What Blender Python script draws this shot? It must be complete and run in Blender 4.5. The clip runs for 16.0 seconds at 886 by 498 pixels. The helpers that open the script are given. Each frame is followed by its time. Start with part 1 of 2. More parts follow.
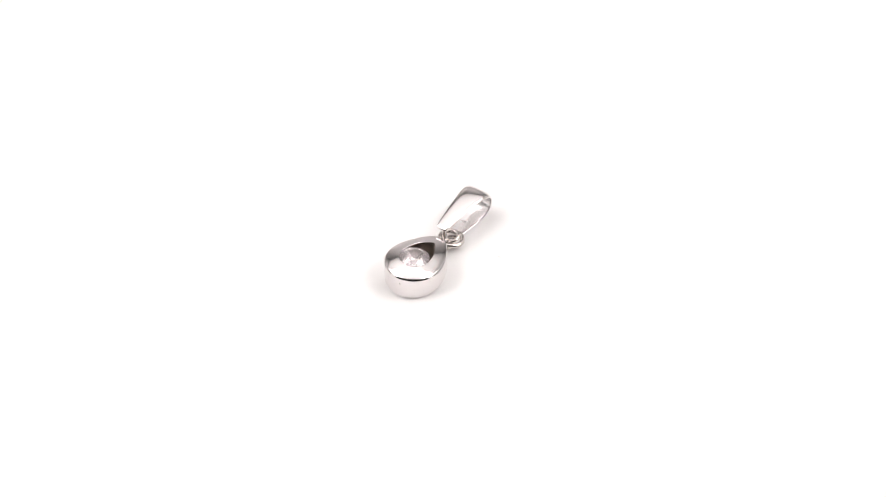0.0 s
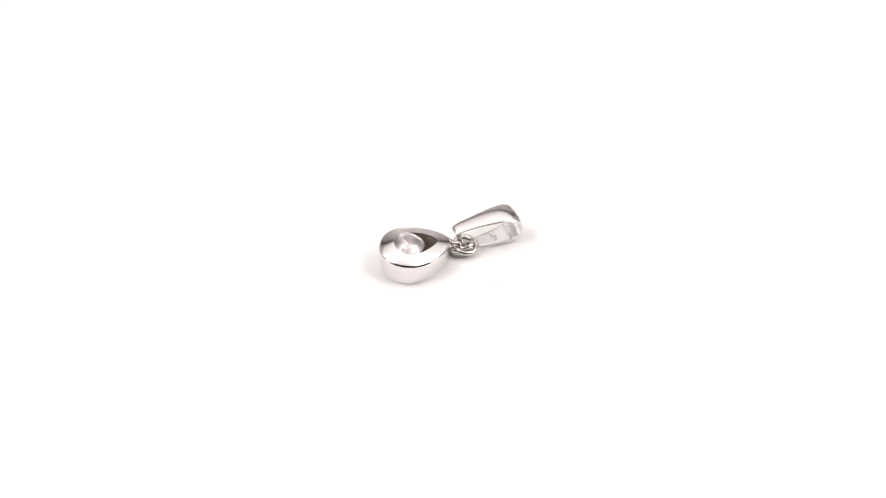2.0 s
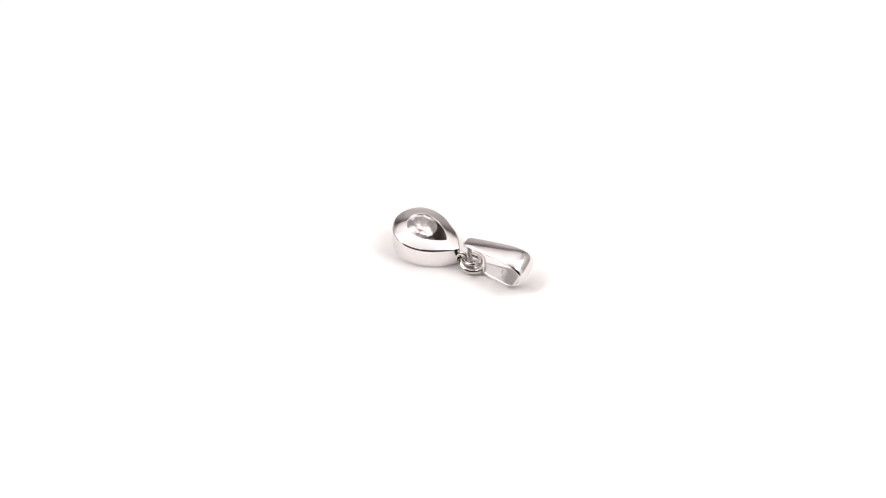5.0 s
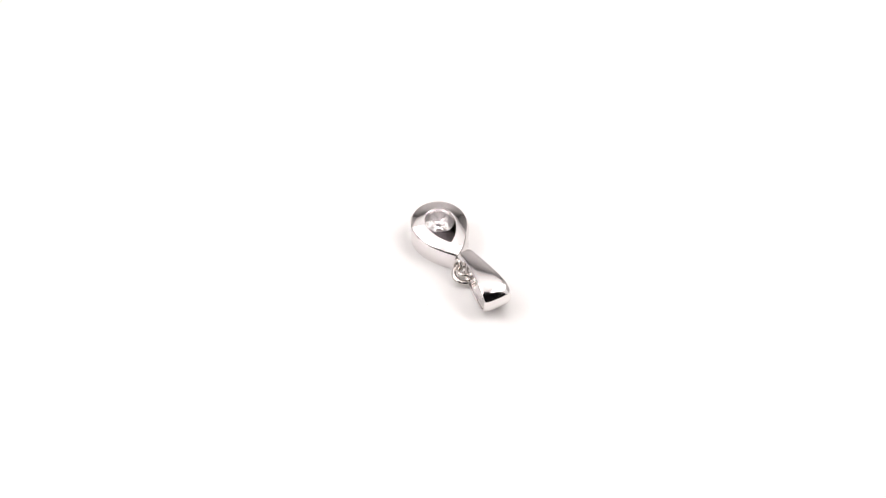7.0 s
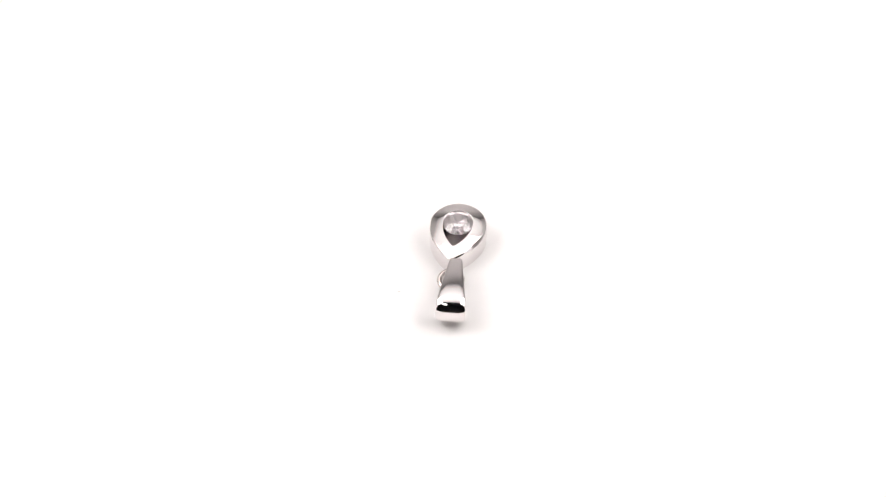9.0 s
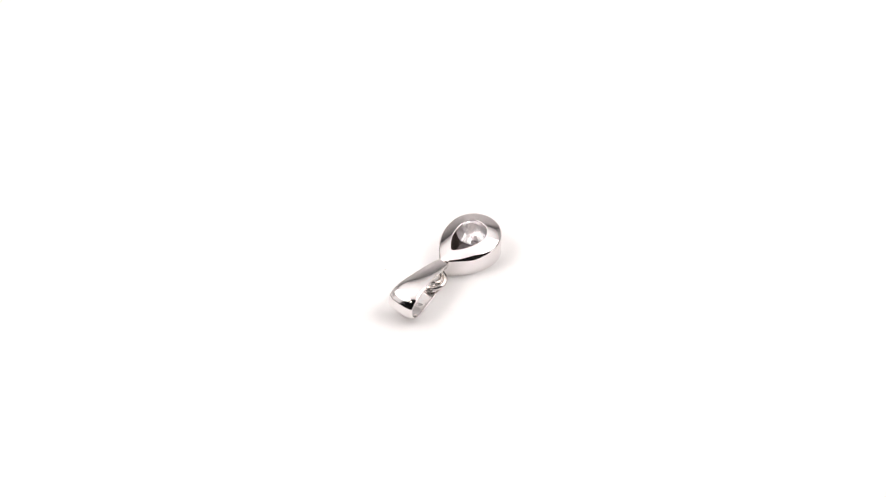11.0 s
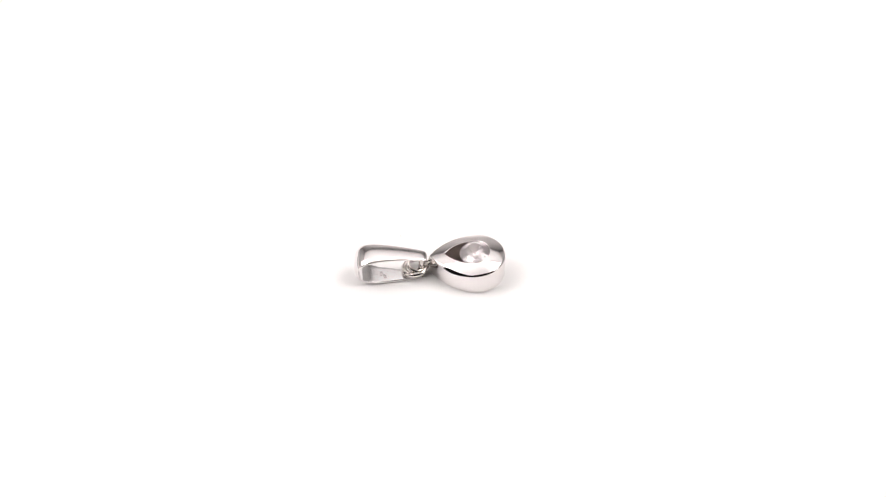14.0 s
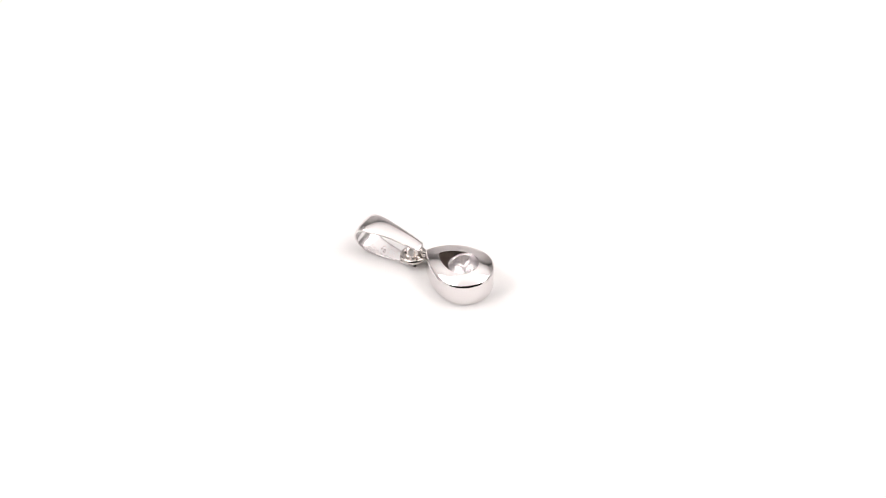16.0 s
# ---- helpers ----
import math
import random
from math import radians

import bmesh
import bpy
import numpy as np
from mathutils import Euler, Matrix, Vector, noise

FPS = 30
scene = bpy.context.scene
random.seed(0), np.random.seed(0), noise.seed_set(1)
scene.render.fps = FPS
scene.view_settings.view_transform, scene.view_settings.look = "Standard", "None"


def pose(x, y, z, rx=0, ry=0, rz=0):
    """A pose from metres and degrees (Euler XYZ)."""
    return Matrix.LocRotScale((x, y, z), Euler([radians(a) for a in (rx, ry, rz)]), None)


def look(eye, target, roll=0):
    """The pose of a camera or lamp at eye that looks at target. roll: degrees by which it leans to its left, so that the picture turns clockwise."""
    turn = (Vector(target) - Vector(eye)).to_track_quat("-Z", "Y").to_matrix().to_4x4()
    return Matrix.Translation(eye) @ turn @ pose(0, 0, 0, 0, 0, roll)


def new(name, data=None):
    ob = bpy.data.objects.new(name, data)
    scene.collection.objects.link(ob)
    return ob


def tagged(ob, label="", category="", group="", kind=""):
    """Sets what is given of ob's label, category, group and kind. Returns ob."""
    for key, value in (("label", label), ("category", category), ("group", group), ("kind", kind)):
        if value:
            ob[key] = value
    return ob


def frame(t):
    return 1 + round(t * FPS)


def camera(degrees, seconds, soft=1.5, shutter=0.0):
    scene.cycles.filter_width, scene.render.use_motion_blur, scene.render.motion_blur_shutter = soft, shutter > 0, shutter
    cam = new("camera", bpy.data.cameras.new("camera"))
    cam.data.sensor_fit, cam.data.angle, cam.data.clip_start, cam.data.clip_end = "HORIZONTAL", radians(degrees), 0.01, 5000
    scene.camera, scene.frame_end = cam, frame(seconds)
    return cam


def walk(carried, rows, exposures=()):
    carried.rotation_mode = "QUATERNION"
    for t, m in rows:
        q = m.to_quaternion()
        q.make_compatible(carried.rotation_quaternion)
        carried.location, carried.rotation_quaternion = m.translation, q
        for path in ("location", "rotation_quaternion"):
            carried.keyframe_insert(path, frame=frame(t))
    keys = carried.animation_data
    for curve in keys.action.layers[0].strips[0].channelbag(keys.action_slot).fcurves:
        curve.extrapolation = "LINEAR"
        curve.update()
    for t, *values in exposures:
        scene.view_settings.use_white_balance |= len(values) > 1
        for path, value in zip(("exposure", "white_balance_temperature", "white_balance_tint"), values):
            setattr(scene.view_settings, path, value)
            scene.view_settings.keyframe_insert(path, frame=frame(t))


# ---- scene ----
cam = camera(29.29, 16.0, soft=1.15)
MM = 0.001
CAM = pose(0, -0.11513, 0.12286, 43.65, 0, 0)
walk(cam, [(0, CAM), (16, CAM)])

# the turntable's turn: degrees at the start and degrees a second; the pendant's place on it
START, SPEED = 318.754, -16.5423
HUB = Vector((-2.8882, -1.8378)) * MM

# ---- world and lights ----
world = bpy.data.worlds.new("studio_room")
world.use_nodes = True
world.node_tree.nodes["Background"].inputs["Color"].default_value = (1.0, 0.95, 0.92, 1)
world.node_tree.nodes["Background"].inputs["Strength"].default_value = 0.02
scene.world = world


# unseen softboxes shining into the tent: a broad one over the back, one at each side, a small one in front,
# and two added over the table to brighten the plate;
# pose of the face, size, brightness in the middle of the cloth, powers by which it falls off,
SOFTBOXES = [
    (look((0, 0.21, 0.44), (0, 0.21, 0)), 0.76, 0.64, 0.92, (6, 2), 0.22),
    (look((-0.37, 0.18, 0.24), (0, 0.18, 0.24)), 0.76, 0.42, 1.00, (2, 4), 0.55),
    (look((0.37, 0.18, 0.23), (0, 0.18, 0.23)), 0.76, 0.44, 1.30, (2, 4), 0.55),
    # added pair, bright enough to bring the plate up to white
    (look((-0.265, 0.0, 0.35), (0, 0, 0)), 0.34, 0.28, 6.7, (2, 2), 0.16),
    (look((0.265, 0.0, 0.35), (0, 0, 0)), 0.34, 0.28, 6.7, (2, 2), 0.16),
    (look((-0.15, -0.24, 0.46), (0, 0, 0)), 0.07, 0.05, 10.0, (4, 4), 0.35),
]
LAMP_COLOUR = (1.0, 0.952, 0.940)


# ---- materials ----
def material(name, colour, rough=0.5, metal=0.0, grain=0.0, grain_scale=200.0, bump=0.0, bump_scale=400.0, bump_height=0.0002,
             rough_spread=0.0, ior=1.5, transmission=0.0, tint=None):
    m = bpy.data.materials.new(name)
    m.use_nodes = True
    nt = m.node_tree
    b = nt.nodes["Principled BSDF"]
    b.inputs["Roughness"].default_value = rough
    b.inputs["Metallic"].default_value = metal
    b.inputs["IOR"].default_value = ior
    b.inputs["Transmission Weight"].default_value = transmission
    b.inputs["Base Color"].default_value = (*colour, 1)
    where = nt.nodes.new("ShaderNodeTexCoord").outputs["Object"]

    def noise_at(scale, detail=4.0):
        n = nt.nodes.new("ShaderNodeTexNoise")
        n.inputs["Scale"].default_value, n.inputs["Detail"].default_value = scale, detail
        nt.links.new(where, n.inputs["Vector"])
        return n.outputs["Fac"]

    if grain:
        mix = nt.nodes.new("ShaderNodeMix")
        mix.data_type = "RGBA"
        other = tint or tuple(c * (1 - grain) for c in colour)
        mix.inputs["A"].default_value, mix.inputs["B"].default_value = (*colour, 1), (*other, 1)
        two = nt.nodes.new("ShaderNodeMath")
        two.operation = "MULTIPLY"
        nt.links.new(noise_at(grain_scale), two.inputs[0])
        nt.links.new(noise_at(grain_scale * 7), two.inputs[1])
        nt.links.new(two.outputs[0], mix.inputs["Factor"])
        nt.links.new(mix.outputs["Result"], b.inputs["Base Color"])
    if rough_spread:
        r = nt.nodes.new("ShaderNodeMapRange")
        r.inputs["To Min"].default_value, r.inputs["To Max"].default_value = rough - rough_spread, rough + rough_spread
        nt.links.new(noise_at(bump_scale * 0.5), r.inputs["Value"])
        nt.links.new(r.outputs["Result"], b.inputs["Roughness"])
    if bump:
        bp = nt.nodes.new("ShaderNodeBump")
        bp.inputs["Strength"].default_value, bp.inputs["Distance"].default_value = bump, bump_height
        nt.links.new(noise_at(bump_scale), bp.inputs["Height"])
        nt.links.new(bp.outputs["Normal"], b.inputs["Normal"])
    return m


WHITE_GOLD = material("polished_white_gold", (0.838, 0.806, 0.802), 0.105, 1.0, grain=0.04, grain_scale=500, rough_spread=0.03,
                      bump=0.16, bump_scale=380, bump_height=0.00006)
RING_GOLD = material("ring_white_gold", (0.74, 0.70, 0.67), 0.12, 1.0, grain=0.05, grain_scale=900, bump=0.15, bump_scale=900,
                     bump_height=0.00005)
SATIN = material("satin_white_gold", (0.84, 0.82, 0.82), 0.20, 1.0, grain=0.10, grain_scale=700, bump=0.5, bump_scale=1000,
                 bump_height=0.00005)
STAMP = material("stamped_metal", (0.74, 0.71, 0.71), 0.24, 1.0, grain=0.2, grain_scale=2500)
BROWN_GOLD = material("dark_brownish_gold", (0.42, 0.35, 0.31), 0.34, 1.0, grain=0.25, grain_scale=1500, bump=0.3, bump_scale=2500,
                      bump_height=0.00003)
PIT = material("dark_pit", (0.06, 0.05, 0.05), 0.8, grain=0.3, grain_scale=9000)
GEM = material("cut_zirconia", (0.98, 0.90, 0.915), 0.0, 0.0, ior=2.15, transmission=0.84)
TABLE_WHITE = material("white_acrylic", (0.90, 0.887, 0.882), 0.6, grain=0.03, grain_scale=60, bump=0.05, bump_scale=3000,
                       bump_height=0.00002)
FABRIC = material("white_tent_fabric", (0.80, 0.79, 0.78), 0.9, grain=0.06, grain_scale=20, bump=0.2, bump_scale=1200,
                  bump_height=0.0003)
SWEEP = material("white_sweep", (0.82, 0.80, 0.80), 0.9, grain=0.06, grain_scale=20, bump=0.2, bump_scale=1200,
                 bump_height=0.0003)
ROOM = material("dim_room_paint", (0.035, 0.03, 0.03), 0.8, grain=0.3, grain_scale=4)
BLACK = material("black_softbox_cloth", (0.02, 0.02, 0.02), 0.7, grain=0.2, grain_scale=30)
DUST = material("grey_lint", (0.68, 0.64, 0.62), 0.9, grain=0.3, grain_scale=9000)


def lit_cloth(peak, powers, edge):
    """Diffuser cloth with a lamp behind its middle."""
    m = material("lit_diffuser_cloth", (0.80, 0.79, 0.78), 0.9)
    nt = m.node_tree

    def vec(op, a, b):
        n = nt.nodes.new("ShaderNodeVectorMath")
        n.operation = op
        for k, v in enumerate((a, b)):
            if isinstance(v, tuple):
                n.inputs[k].default_value = v
            else:
                nt.links.new(v, n.inputs[k])
        return n.outputs["Vector"]

    centred = vec("SUBTRACT", vec("MULTIPLY", nt.nodes.new("ShaderNodeTexCoord").outputs["Generated"], (2, 2, 0)), (1, 1, 0))
    fall = vec("SUBTRACT", (1.0, 1.0, 1.0), vec("POWER", vec("ABSOLUTE", centred, (0, 0, 0)), (*powers, 1)))
    axes = nt.nodes.new("ShaderNodeSeparateXYZ")
    nt.links.new(fall, axes.inputs[0])
    both = nt.nodes.new("ShaderNodeMath")
    both.operation = "MULTIPLY"
    nt.links.new(axes.outputs["X"], both.inputs[0])
    nt.links.new(axes.outputs["Y"], both.inputs[1])
    glow = nt.nodes.new("ShaderNodeMapRange")
    glow.inputs["To Min"].default_value, glow.inputs["To Max"].default_value = edge * peak, peak
    nt.links.new(both.outputs[0], glow.inputs["Value"])
    b = nt.nodes["Principled BSDF"]
    b.inputs["Emission Color"].default_value = (*LAMP_COLOUR, 1)
    nt.links.new(glow.outputs["Result"], b.inputs["Emission Strength"])
    return m


# ---- mesh helpers ----
def part(name, bm, mat, parent=None, label="", smooth=True):
    bmesh.ops.recalc_face_normals(bm, faces=bm.faces)
    me = bpy.data.meshes.new(name)
    bm.to_mesh(me)
    bm.free()
    me.materials.append(mat)
    for p in me.polygons:
        p.use_smooth = smooth
    ob = new(name, me)
    ob.parent = parent
    if label:
        tagged(ob, label)
    return ob


def loft(bm, rings, closed_rings=True, join_ends=False):
    """Quads between rows of places; join_ends closes the last row to the first."""
    rows = [[bm.verts.new(p) for p in ring] for ring in rings]
    pairs = list(zip(rows, rows[1:])) + ([(rows[-1], rows[0])] if join_ends else [])
    n = len(rows[0])
    for a, b in pairs:
        for i in range(n if closed_rings else n - 1):
            j = (i + 1) % n
            bm.faces.new((a[i], a[j], b[j], b[i]))
    return rows


def spline(points, steps):
    """A smooth line through rows of numbers."""
    pts = [np.array(p, float) for p in points]
    pts = [2 * pts[0] - pts[1], *pts, 2 * pts[-1] - pts[-2]]
    out = []
    for a, b, c, d in zip(pts, pts[1:], pts[2:], pts[3:]):
        for k in range(steps):
            u = k / steps
            out.append(0.5 * (2 * b + (c - a) * u + (2 * a - 5 * b + 4 * c - d) * u * u + (3 * b - a - 3 * c + d) * u ** 3))
    out.append(pts[-2])
    return out


def box_mesh(sx, sy, sz, bevel=0.0):
    bm = bmesh.new()
    bmesh.ops.create_cube(bm, size=1, matrix=Matrix.Diagonal((sx, sy, sz, 1)))
    if bevel:
        bmesh.ops.bevel(bm, geom=bm.edges[:], offset=bevel, segments=2, affect="EDGES", profile=0.5)
    return bm


def torus_mesh(radius, wire, m, around=72, across=18):
    bm = bmesh.new()
    rings = []
    for i in range(around):
        a = 2 * math.pi * i / around
        c = Vector((math.cos(a), math.sin(a), 0))
        ring = []
        for j in range(across):
            b = 2 * math.pi * j / across
            ring.append(m @ (c * (radius + wire * math.cos(b)) + Vector((0, 0, wire * math.sin(b)))))
        rings.append(ring)
    loft(bm, rings, join_ends=True)
    return bm


# ---- the studio ----
def softbox(m, sx, sy, peak, powers, edge):
    """Its face looks along its own -z."""
    box = tagged(new("softbox"), "black fabric softbox lamp out of view, aimed at the turntable", "softbox", "softboxes round the table")
    box.matrix_world = m
    bm = bmesh.new()
    rows = ((sx / 2 + 0.006, sy / 2 + 0.006, 0.002), (sx / 2 + 0.006, sy / 2 + 0.006, 0.02), (0.05, 0.05, 0.09))
    loft(bm, [[(-a, -b, z), (a, -b, z), (a, b, z), (-a, b, z)] for a, b, z in rows])
    bm.faces.new([bm.verts.new(p) for p in ((-0.05, -0.05, 0.09), (0.05, -0.05, 0.09), (0.05, 0.05, 0.09), (-0.05, 0.05, 0.09))])
    part("housing", bm, BLACK, box, smooth=False)
    cloth = part("diffuser", box_mesh(sx, sy, 0.002), lit_cloth(peak, powers, edge), box, "glowing white diffuser cloth")
    cloth.location = (0, 0, 0.003)


def studio():
    # white sweep: floor of the tent, rising behind into a wall
    bm = bmesh.new()
    line = [(-0.30, -0.014), (0.45, -0.014)]
    line += [(0.45 + 0.12 * math.sin(a), 0.106 - 0.12 * math.cos(a)) for a in np.linspace(0.1, math.pi / 2, 14)]
    line += [(0.57, 0.46)]
    loft(bm, [[(x, y, z) for y, z in line] for x in (-0.36, 0.36)], closed_rings=False)
    sweep = part("ground", bm, SWEEP)
    sweep.modifiers.new("thickness", "SOLIDIFY").thickness = 0.002
    tagged(sweep, "seamless pale sweep under and behind the turntable", "ground", kind="structure")
    for name, x, low in (("wall_west", -0.367, 0.075), ("wall_east", 0.367, -0.012)):
        w = part(name, box_mesh(0.003, 0.62, 0.455 - low), FABRIC)
        w.location = (x, 0.255, (0.455 + low) / 2)
        tagged(w, "white fabric side wall of the light tent", "tent wall", kind="structure")
    roof = part("ceiling", box_mesh(0.72, 0.62, 0.003), FABRIC)
    roof.location = (0, 0.255, 0.462)
    tagged(roof, "white fabric roof of the light tent", "tent roof", kind="structure")
    # dim room round the tent
    bm = box_mesh(1.5, 1.7, 1.1)
    bmesh.ops.reverse_faces(bm, faces=bm.faces)
    me = bpy.data.meshes.new("wall_room")
    bm.to_mesh(me)
    bm.free()
    me.materials.append(ROOM)
    room = new("wall_room", me)
    room.location = (0, 0.12, 0.40)
    tagged(room, "dim dark walls of the room round the light tent", "room", kind="structure")
    for m, sx, sy, *glow in SOFTBOXES:
        softbox(m, sx, sy, *glow)


def turntable():
    bm = bmesh.new()
    rim = [(0.0005, 0.0), (0.02, 0), (0.06, 0), (0.1485, 0), (0.1496, -0.0004), (0.15, -0.0015), (0.15, -0.0105), (0.1488, -0.012),
           (0.0005, -0.012)]
    loft(bm, [[(r * math.cos(a), r * math.sin(a), z) for a in np.linspace(0, 2 * math.pi, 96, endpoint=False)] for r, z in rim])
    bmesh.ops.holes_fill(bm, edges=bm.edges[:], sides=0)
    disc = part("turntable", bm, TABLE_WHITE, smooth=False)
    return tagged(disc, "glossless white round turntable plate, turning slowly", "turntable")


# ---- the pendant (millimetres in its own space, y towards the bail) ----
def drop_outline(r, length, blunt=1.0, sharp=1.0, n=128):
    out = []
    for i in range(n):
        u = 2 * math.pi * i / n
        c, s = math.cos(u), math.sin(u)
        out.append((r * c, r * s * blunt) if s < 0 else (r * c * abs(c) ** sharp, length * s))
    return out


def drop_body(parent):
    bm = bmesh.new()
    outer, inner = drop_outline(2.84, 4.639, 1.01, 0.797), [(x, y + 0.123) for x, y in drop_outline(1.476, 2.916, 0.97, 0.645)]

    # the edge is buffed off wider on one shoulder, near the tip
    buffed = [math.exp(-((x + 1.9) / 0.9) ** 2 - ((y - 2.1) / 1.1) ** 2) for x, y in outer]

    def ring(s, z, wide=0.0, deep=0.0):
        out = []
        for (ox, oy), (ix, iy), g in zip(outer, inner, buffed):
            k = s + wide * g
            x, y = ox + (ix - ox) * k, oy + (iy - oy) * k
            out.append(Vector((x, y, z(x, y) - deep * g)) * MM)
        return out

    def top(x, y):
        u = min(max((1.4 - y) / 2.8, 0.0), 1.0)
        return 3.134 - 0.107 * y - 0.085 * x * x - (0.024 + 0.070 * u * u * (3 - 2 * u)) * y * y

    rings = [ring(1.0, lambda x, y: 0.0), ring(0.16, lambda x, y: 0.0), ring(0.07, lambda x, y: 0.04),
             ring(0.02, lambda x, y: 0.14), ring(0.0, lambda x, y: 0.30), ring(0.0, lambda x, y: 1.0)]
    crease = len(rings)
    for k in range(6):
        u = k / 5
        rings.append(ring(0.085 * u, lambda x, y, u=u: top(x, y) - 0.085 * (1 - u) + 0.025 * u * (1 - u),
                          0.15 * u, 0.20 * (1 - u) ** 1.5))
    for s in np.linspace(0.12, 0.95, 15):
        rings.append(ring(float(s), top, 0.15 * (0.95 - float(s))))
    for s, d in ((0.975, 0.004), (0.992, 0.02), (1.0, 0.06), (1.0, 0.5), (1.0, 1.4)):
        rings.append(ring(s, lambda x, y, d=d: top(x, y) - d))
    rows = loft(bm, rings, join_ends=True)
    # the window's inner wall is darker, rougher and browner on the tip side
    wall = set(rows[-1]) | set(rows[-2]) | set(rows[-3]) | set(rows[0])
    for f in bm.faces:
        f.material_index = int(all(v in wall for v in f.verts) and f.calc_center_median().y > 0.35 * MM)
    edge = set(rows[crease])
    for e in bm.edges:
        e.smooth = not (e.verts[0] in edge and e.verts[1] in edge)
    ob = part("drop_setting", bm, WHITE_GOLD, parent, "polished teardrop setting with an open drop-shaped window")
    ob.data.materials.append(BROWN_GOLD)
    return ob


def gem(parent):
    """A round brilliant: table, crown, girdle, pavilion."""
    bm = bmesh.new()
    n, R, table, crown, girdle, pav = 12, 1.50, 0.86, 0.42, 0.06, 1.31

    def ring(count, r, z, off):
        return [bm.verts.new(Vector((r * math.cos(2 * math.pi * (i + off) / count), r * math.sin(2 * math.pi * (i + off) / count), z)) * MM)
                for i in range(count)]

    t = ring(n, table, crown, 0)
    star = ring(n, 1.13, crown * 0.62, 0.5)
    g = ring(2 * n, R, girdle / 2, 0)
    g2 = ring(2 * n, R, -girdle / 2, 0)
    low = ring(n, 0.40, -pav * 0.735, 0.5)
    culet = bm.verts.new(Vector((0, 0, -pav)) * MM)
    bm.faces.new(t)
    for i in range(n):
        j = (i + 1) % n
        after = (2 * i + 2) % (2 * n)
        # star, kite and upper half facets of the crown
        bm.faces.new((t[i], star[i], t[j]))
        bm.faces.new((t[i], star[i - 1], g[2 * i]))
        bm.faces.new((t[i], g[2 * i], star[i]))
        bm.faces.new((star[i], g[2 * i], g[2 * i + 1]))
        bm.faces.new((star[i], g[2 * i + 1], g[after]))
        # lower halves and mains of the pavilion
        bm.faces.new((low[i], g2[2 * i + 1], g2[2 * i]))
        bm.faces.new((low[i], g2[after], g2[2 * i + 1]))
        bm.faces.new((low[i - 1], low[i], g2[2 * i]))
        bm.faces.new((culet, low[i], low[i - 1]))
    for i in range(2 * n):
        j = (i + 1) % (2 * n)
        bm.faces.new((g[i], g2[i], g2[j], g[j]))
    ob = part("gemstone", bm, GEM, parent, "clear round brilliant-cut stone, faintly pink", smooth=False)
    ob.matrix_local = Matrix.Translation((0, 0.12 * MM, 2.83 * MM)) @ pose(0, 0, 0, -6.4, 0, 9)
    seat = part("gem_seat", torus_mesh(1.45 * MM, 0.085 * MM, Matrix.Identity(4)), WHITE_GOLD, parent, "thin bright ledge that holds the stone")
    seat.matrix_local = ob.matrix_local @ Matrix.Translation((0, 0, -0.10 * MM))
    return ob


def strip(rows, across):
    """A closed-section band along rows of (length, height, width, thickness); across: the section's side steps."""
    bm = bmesh.new()
    pts = spline(rows, 10)
    rings = []
    for i, (l, z, w, th) in enumerate(pts):
        a, b = pts[max(i - 1, 0)], pts[min(i + 1, len(pts) - 1)]
        d = Vector((0, b[0] - a[0], b[1] - a[1])).normalized()
        n = Vector((0, -d.z, d.y))
        ring = []
        for k in range(across):
            c = 2 * math.pi * (k + 0.5) / across
            cx, cn = math.cos(c), math.sin(c)
            sx = math.copysign(abs(cx) ** 0.3, cx)
            sn = math.copysign(abs(cn) ** 0.3, cn)
            dome = 0.22 * (1 - sx * sx) if cn > 0 else 0.06 * (1 - sx * sx)
            dome *= min(1.0, max(z, 0.0) / 1.5)
            ring.append((Vector((sx * w / 2, l, z)) + n * (sn * th / 2 + dome * (w / 2.6) ** 2)) * MM)
        rings.append(ring)
    made = loft(bm, rings)
    inner = {v for r in made for k, v in enumerate(r) if across // 2 <= k}
    for f in bm.faces:
        f.material_index = int(all(v in inner for v in f.verts))
    for r in (made[0], made[-1]):
        bm.faces.new(r)
    return bm


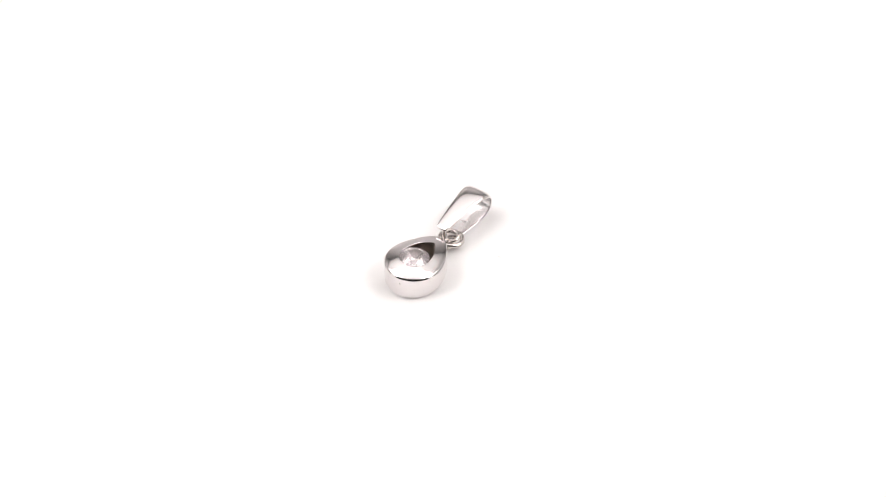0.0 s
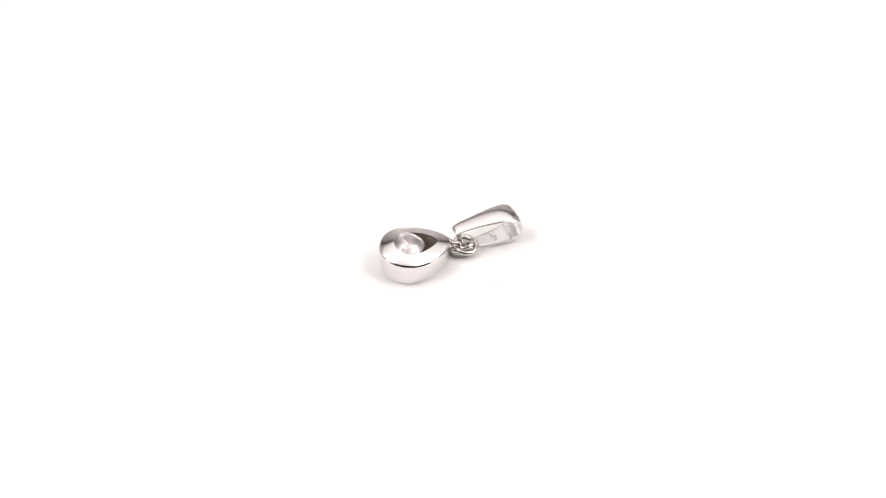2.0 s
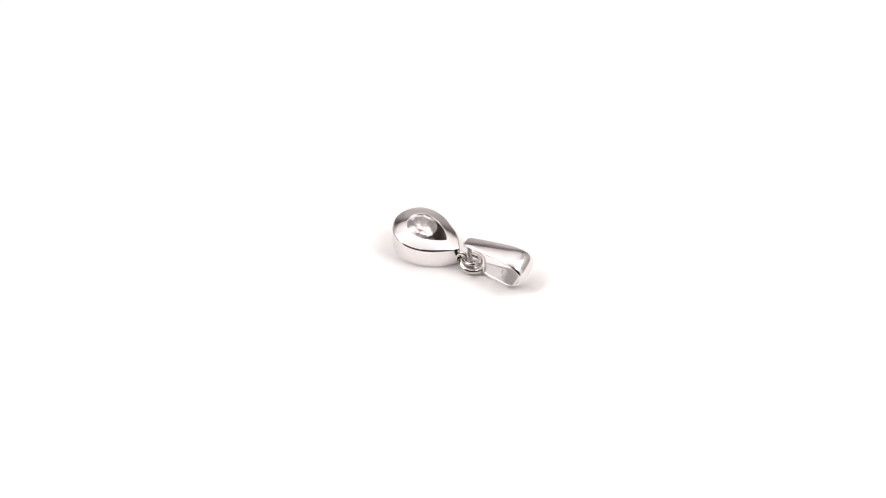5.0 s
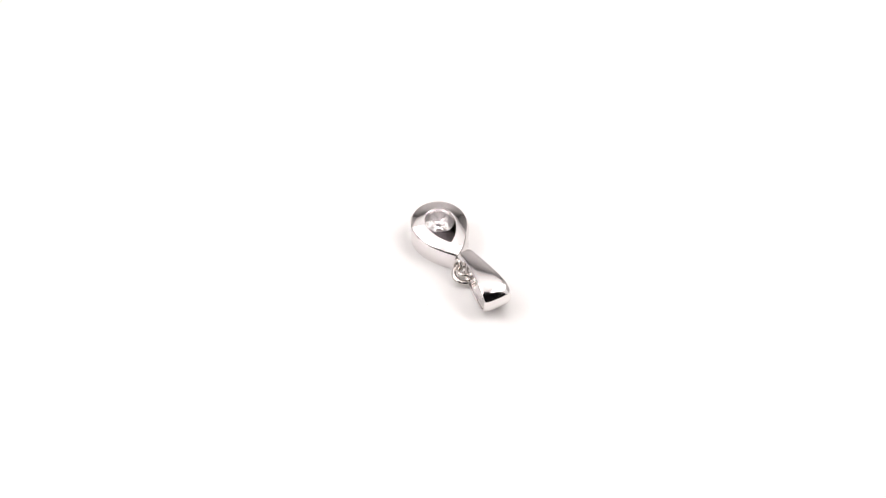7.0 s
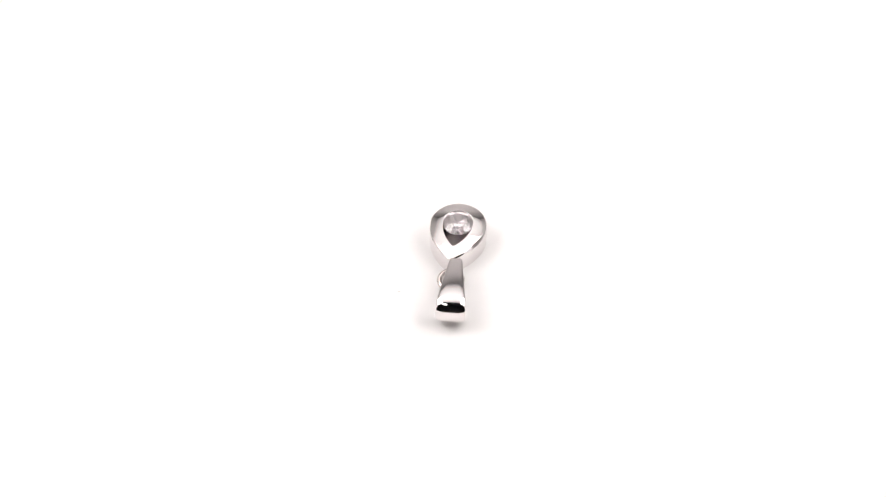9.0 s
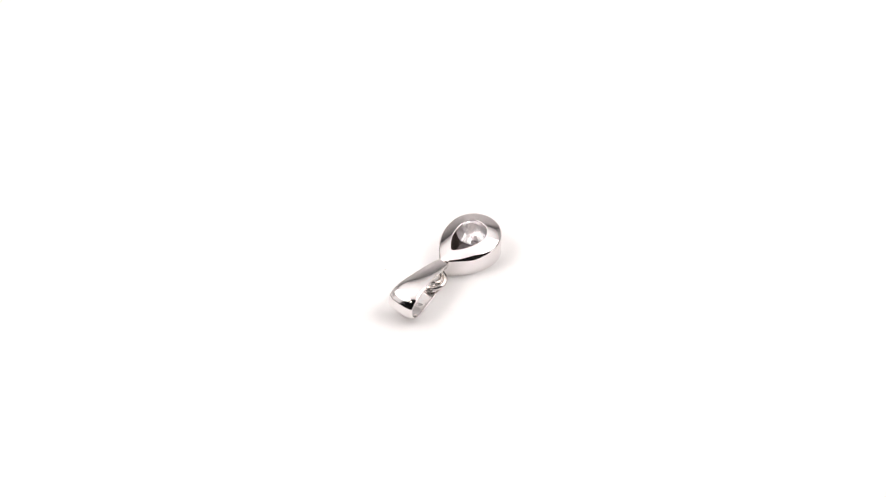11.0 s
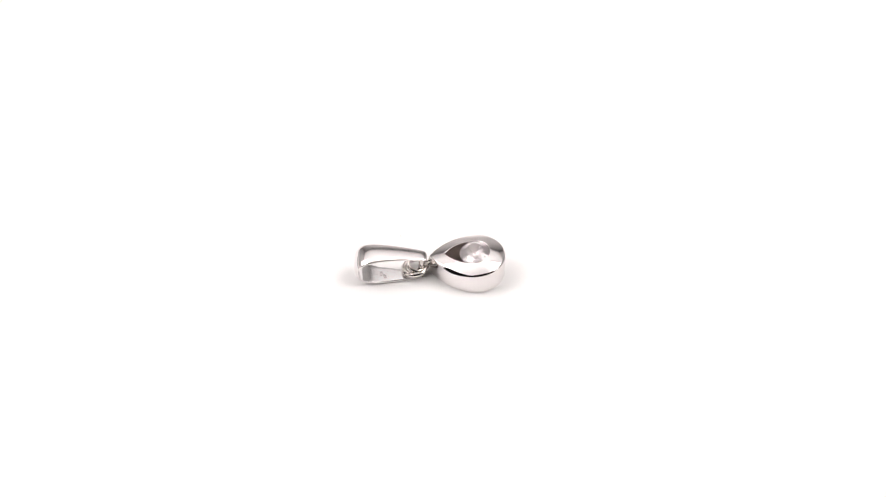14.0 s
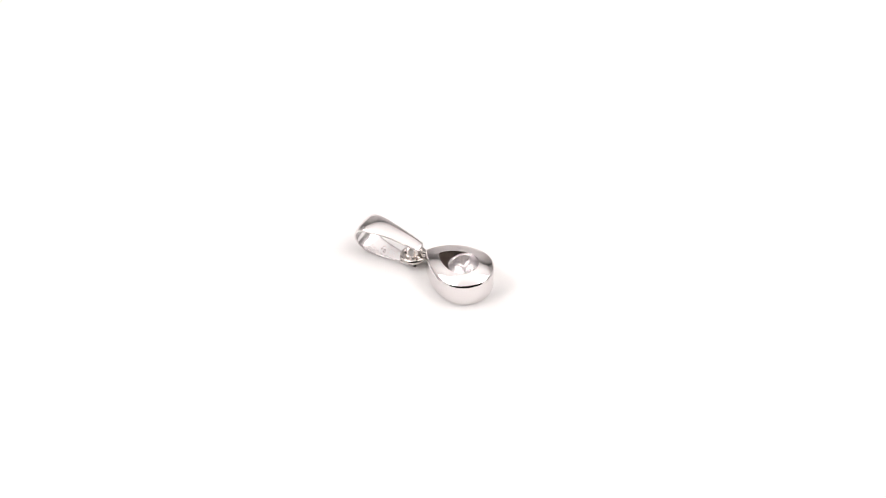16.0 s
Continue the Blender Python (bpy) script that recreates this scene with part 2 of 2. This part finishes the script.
def bail(parent):
    rows = [(-0.07, 2.60, 0.67, 0.16), (0.00, 2.68, 1.01, 0.19), (0.18, 2.77, 1.21, 0.22), (0.69, 2.88, 1.38, 0.24), (2.18, 3.12, 1.72, 0.24),
            (3.76, 3.27, 2.14, 0.24), (4.95, 3.28, 2.48, 0.24), (5.80, 3.13, 2.70, 0.24), (6.36, 2.80, 2.80, 0.24), (6.65, 2.31, 2.84, 0.24),
            (6.67, 1.72, 2.84, 0.24), (6.44, 1.14, 2.76, 0.24), (5.98, 0.69, 2.58, 0.24), (5.30, 0.36, 2.34, 0.24), (4.45, 0.19, 2.04, 0.24),
            (3.50, 0.15, 1.76, 0.24), (2.45, 0.14, 1.42, 0.24), (1.45, 0.14, 1.14, 0.24), (0.60, 0.14, 0.98, 0.22), (0.28, 0.14, 0.94, 0.18)]
    loop = part("bail", strip(rows, 24), WHITE_GOLD, parent, "polished tapered folded bail, broad at the bend")
    loop.data.materials.append(SATIN)
    loop.matrix_local = pose(-0.645 * MM, 4.90 * MM, 0, 0, 0, 5.0)
    # the post between the two leaves, which the rings hang on
    bm = bmesh.new()
    rings = []
    for z, w in ((0.20, 0.36), (0.32, 0.30), (0.8, 0.26), (1.6, 0.26), (2.3, 0.29), (2.72, 0.36)):
        rings.append([Vector((w * 0.8 * math.cos(a), 0.48 - 0.10 * (z - 1.4) + w * math.sin(a), z)) * MM
                      for a in np.linspace(0, 2 * math.pi, 20, endpoint=False)])
    loft(bm, rings)
    part("bail_post", bm, RING_GOLD, loop, "short post joining the bail's leaves")
    for x, l, a, b, turn in ((-0.22, 4.05, 0.30, 0.15, 20), (0.10, 4.40, 0.34, 0.12, -15)):
        bm = bmesh.new()
        bmesh.ops.create_uvsphere(bm, u_segments=18, v_segments=8, radius=1,
                                  matrix=Matrix.Diagonal((a * MM, b * MM, 0.03 * MM, 1)))
        mark = part("hallmark", bm, STAMP, loop, "small worn stamped mark")
        mark.location = (x * MM, l * MM, (0.285 + 0.06 * (l - 4.05)) * MM)
        mark.rotation_euler = (radians(5), 0, radians(turn))
    return loop


def pendant():
    root = tagged(new("pendant"), "polished white metal teardrop pendant with clear stone and tapered bail", "pendant")
    body = drop_body(root)
    gem(body)
    for x, y, z, r, turn in ((0.72, -2.775, 1.90, 0.065, 14), (2.77, -0.58, 0.78, 0.05, 78)):
        bm = bmesh.new()
        bmesh.ops.create_uvsphere(bm, u_segments=10, v_segments=6, radius=r * MM, matrix=Matrix.Diagonal((1, 0.22, 1, 1)))
        part("pit", bm, PIT, body, "tiny dark casting pit").matrix_local = pose(x * MM, y * MM, z * MM, 0, 0, turn)
    part("drop_loop", torus_mesh(0.52 * MM, 0.20 * MM, pose(0.02 * MM, 4.88 * MM, 1.02 * MM, 0, 74, 14)), RING_GOLD, root,
         "small soldered loop at the drop's tip")
    part("inner_ring", torus_mesh(0.74 * MM, 0.20 * MM, pose(-0.28 * MM, 5.90 * MM, 1.08 * MM, 9, -6, 0)), RING_GOLD, root,
         "smaller wire ring inside the jump ring")
    part("jump_ring", torus_mesh(1.12 * MM, 0.26 * MM, pose(-0.28 * MM, 5.95 * MM, 0.75 * MM, -7, 3, 0)), RING_GOLD, root,
         "round wire jump ring")
    for x, y, z, r in ((-0.12, 4.42, 1.45, 0.17), (-0.02, 4.52, 1.12, 0.18), (0.10, 4.50, 0.80, 0.16)):
        bm = bmesh.new()
        bmesh.ops.create_uvsphere(bm, u_segments=14, v_segments=8, radius=r * MM)
        part("solder_bead", bm, RING_GOLD, root).location = (x * MM, y * MM, z * MM)
    return root


def dust_speck(length):
    bm = bmesh.new()
    pts = spline([(-length / 2, 0.02, 0), (-length / 6, 0.05, 0), (length / 5, -0.02, 0), (length / 2, 0.03, 0)], 4)
    loft(bm, [[Vector((p[0], p[1] + 0.025 * math.cos(a), 0.025 + 0.025 * math.sin(a))) * MM for a in np.linspace(0, 2 * math.pi, 6, endpoint=False)]
              for p in pts])
    ob = part("dust_speck", bm, DUST)
    return tagged(ob, "tiny pale grey speck of lint on the white plate", "dust", group="dust on the turntable")


studio()
TABLE = turntable()
PENDANT = pendant()
bail(PENDANT)
SPECKS = [(dust_speck(0.35), (4.55, 7.7), 30)]


def motions():
    times = [0.5 * k for k in range(33)]

    def pendant_pose(t):
        at = Matrix.Rotation(radians(SPEED * t), 2) @ HUB
        return pose(at.x, at.y, 0, 0, 0, START + SPEED * t)

    walk(TABLE, [(t, pose(0, 0, 0, 0, 0, SPEED * t)) for t in times])
    walk(PENDANT, [(t, pendant_pose(t)) for t in times])
    for ob, (x, y), turn in SPECKS:
        walk(ob, [(t, pendant_pose(t) @ pose(x * MM, y * MM, 0, 0, 0, turn)) for t in times])


motions()
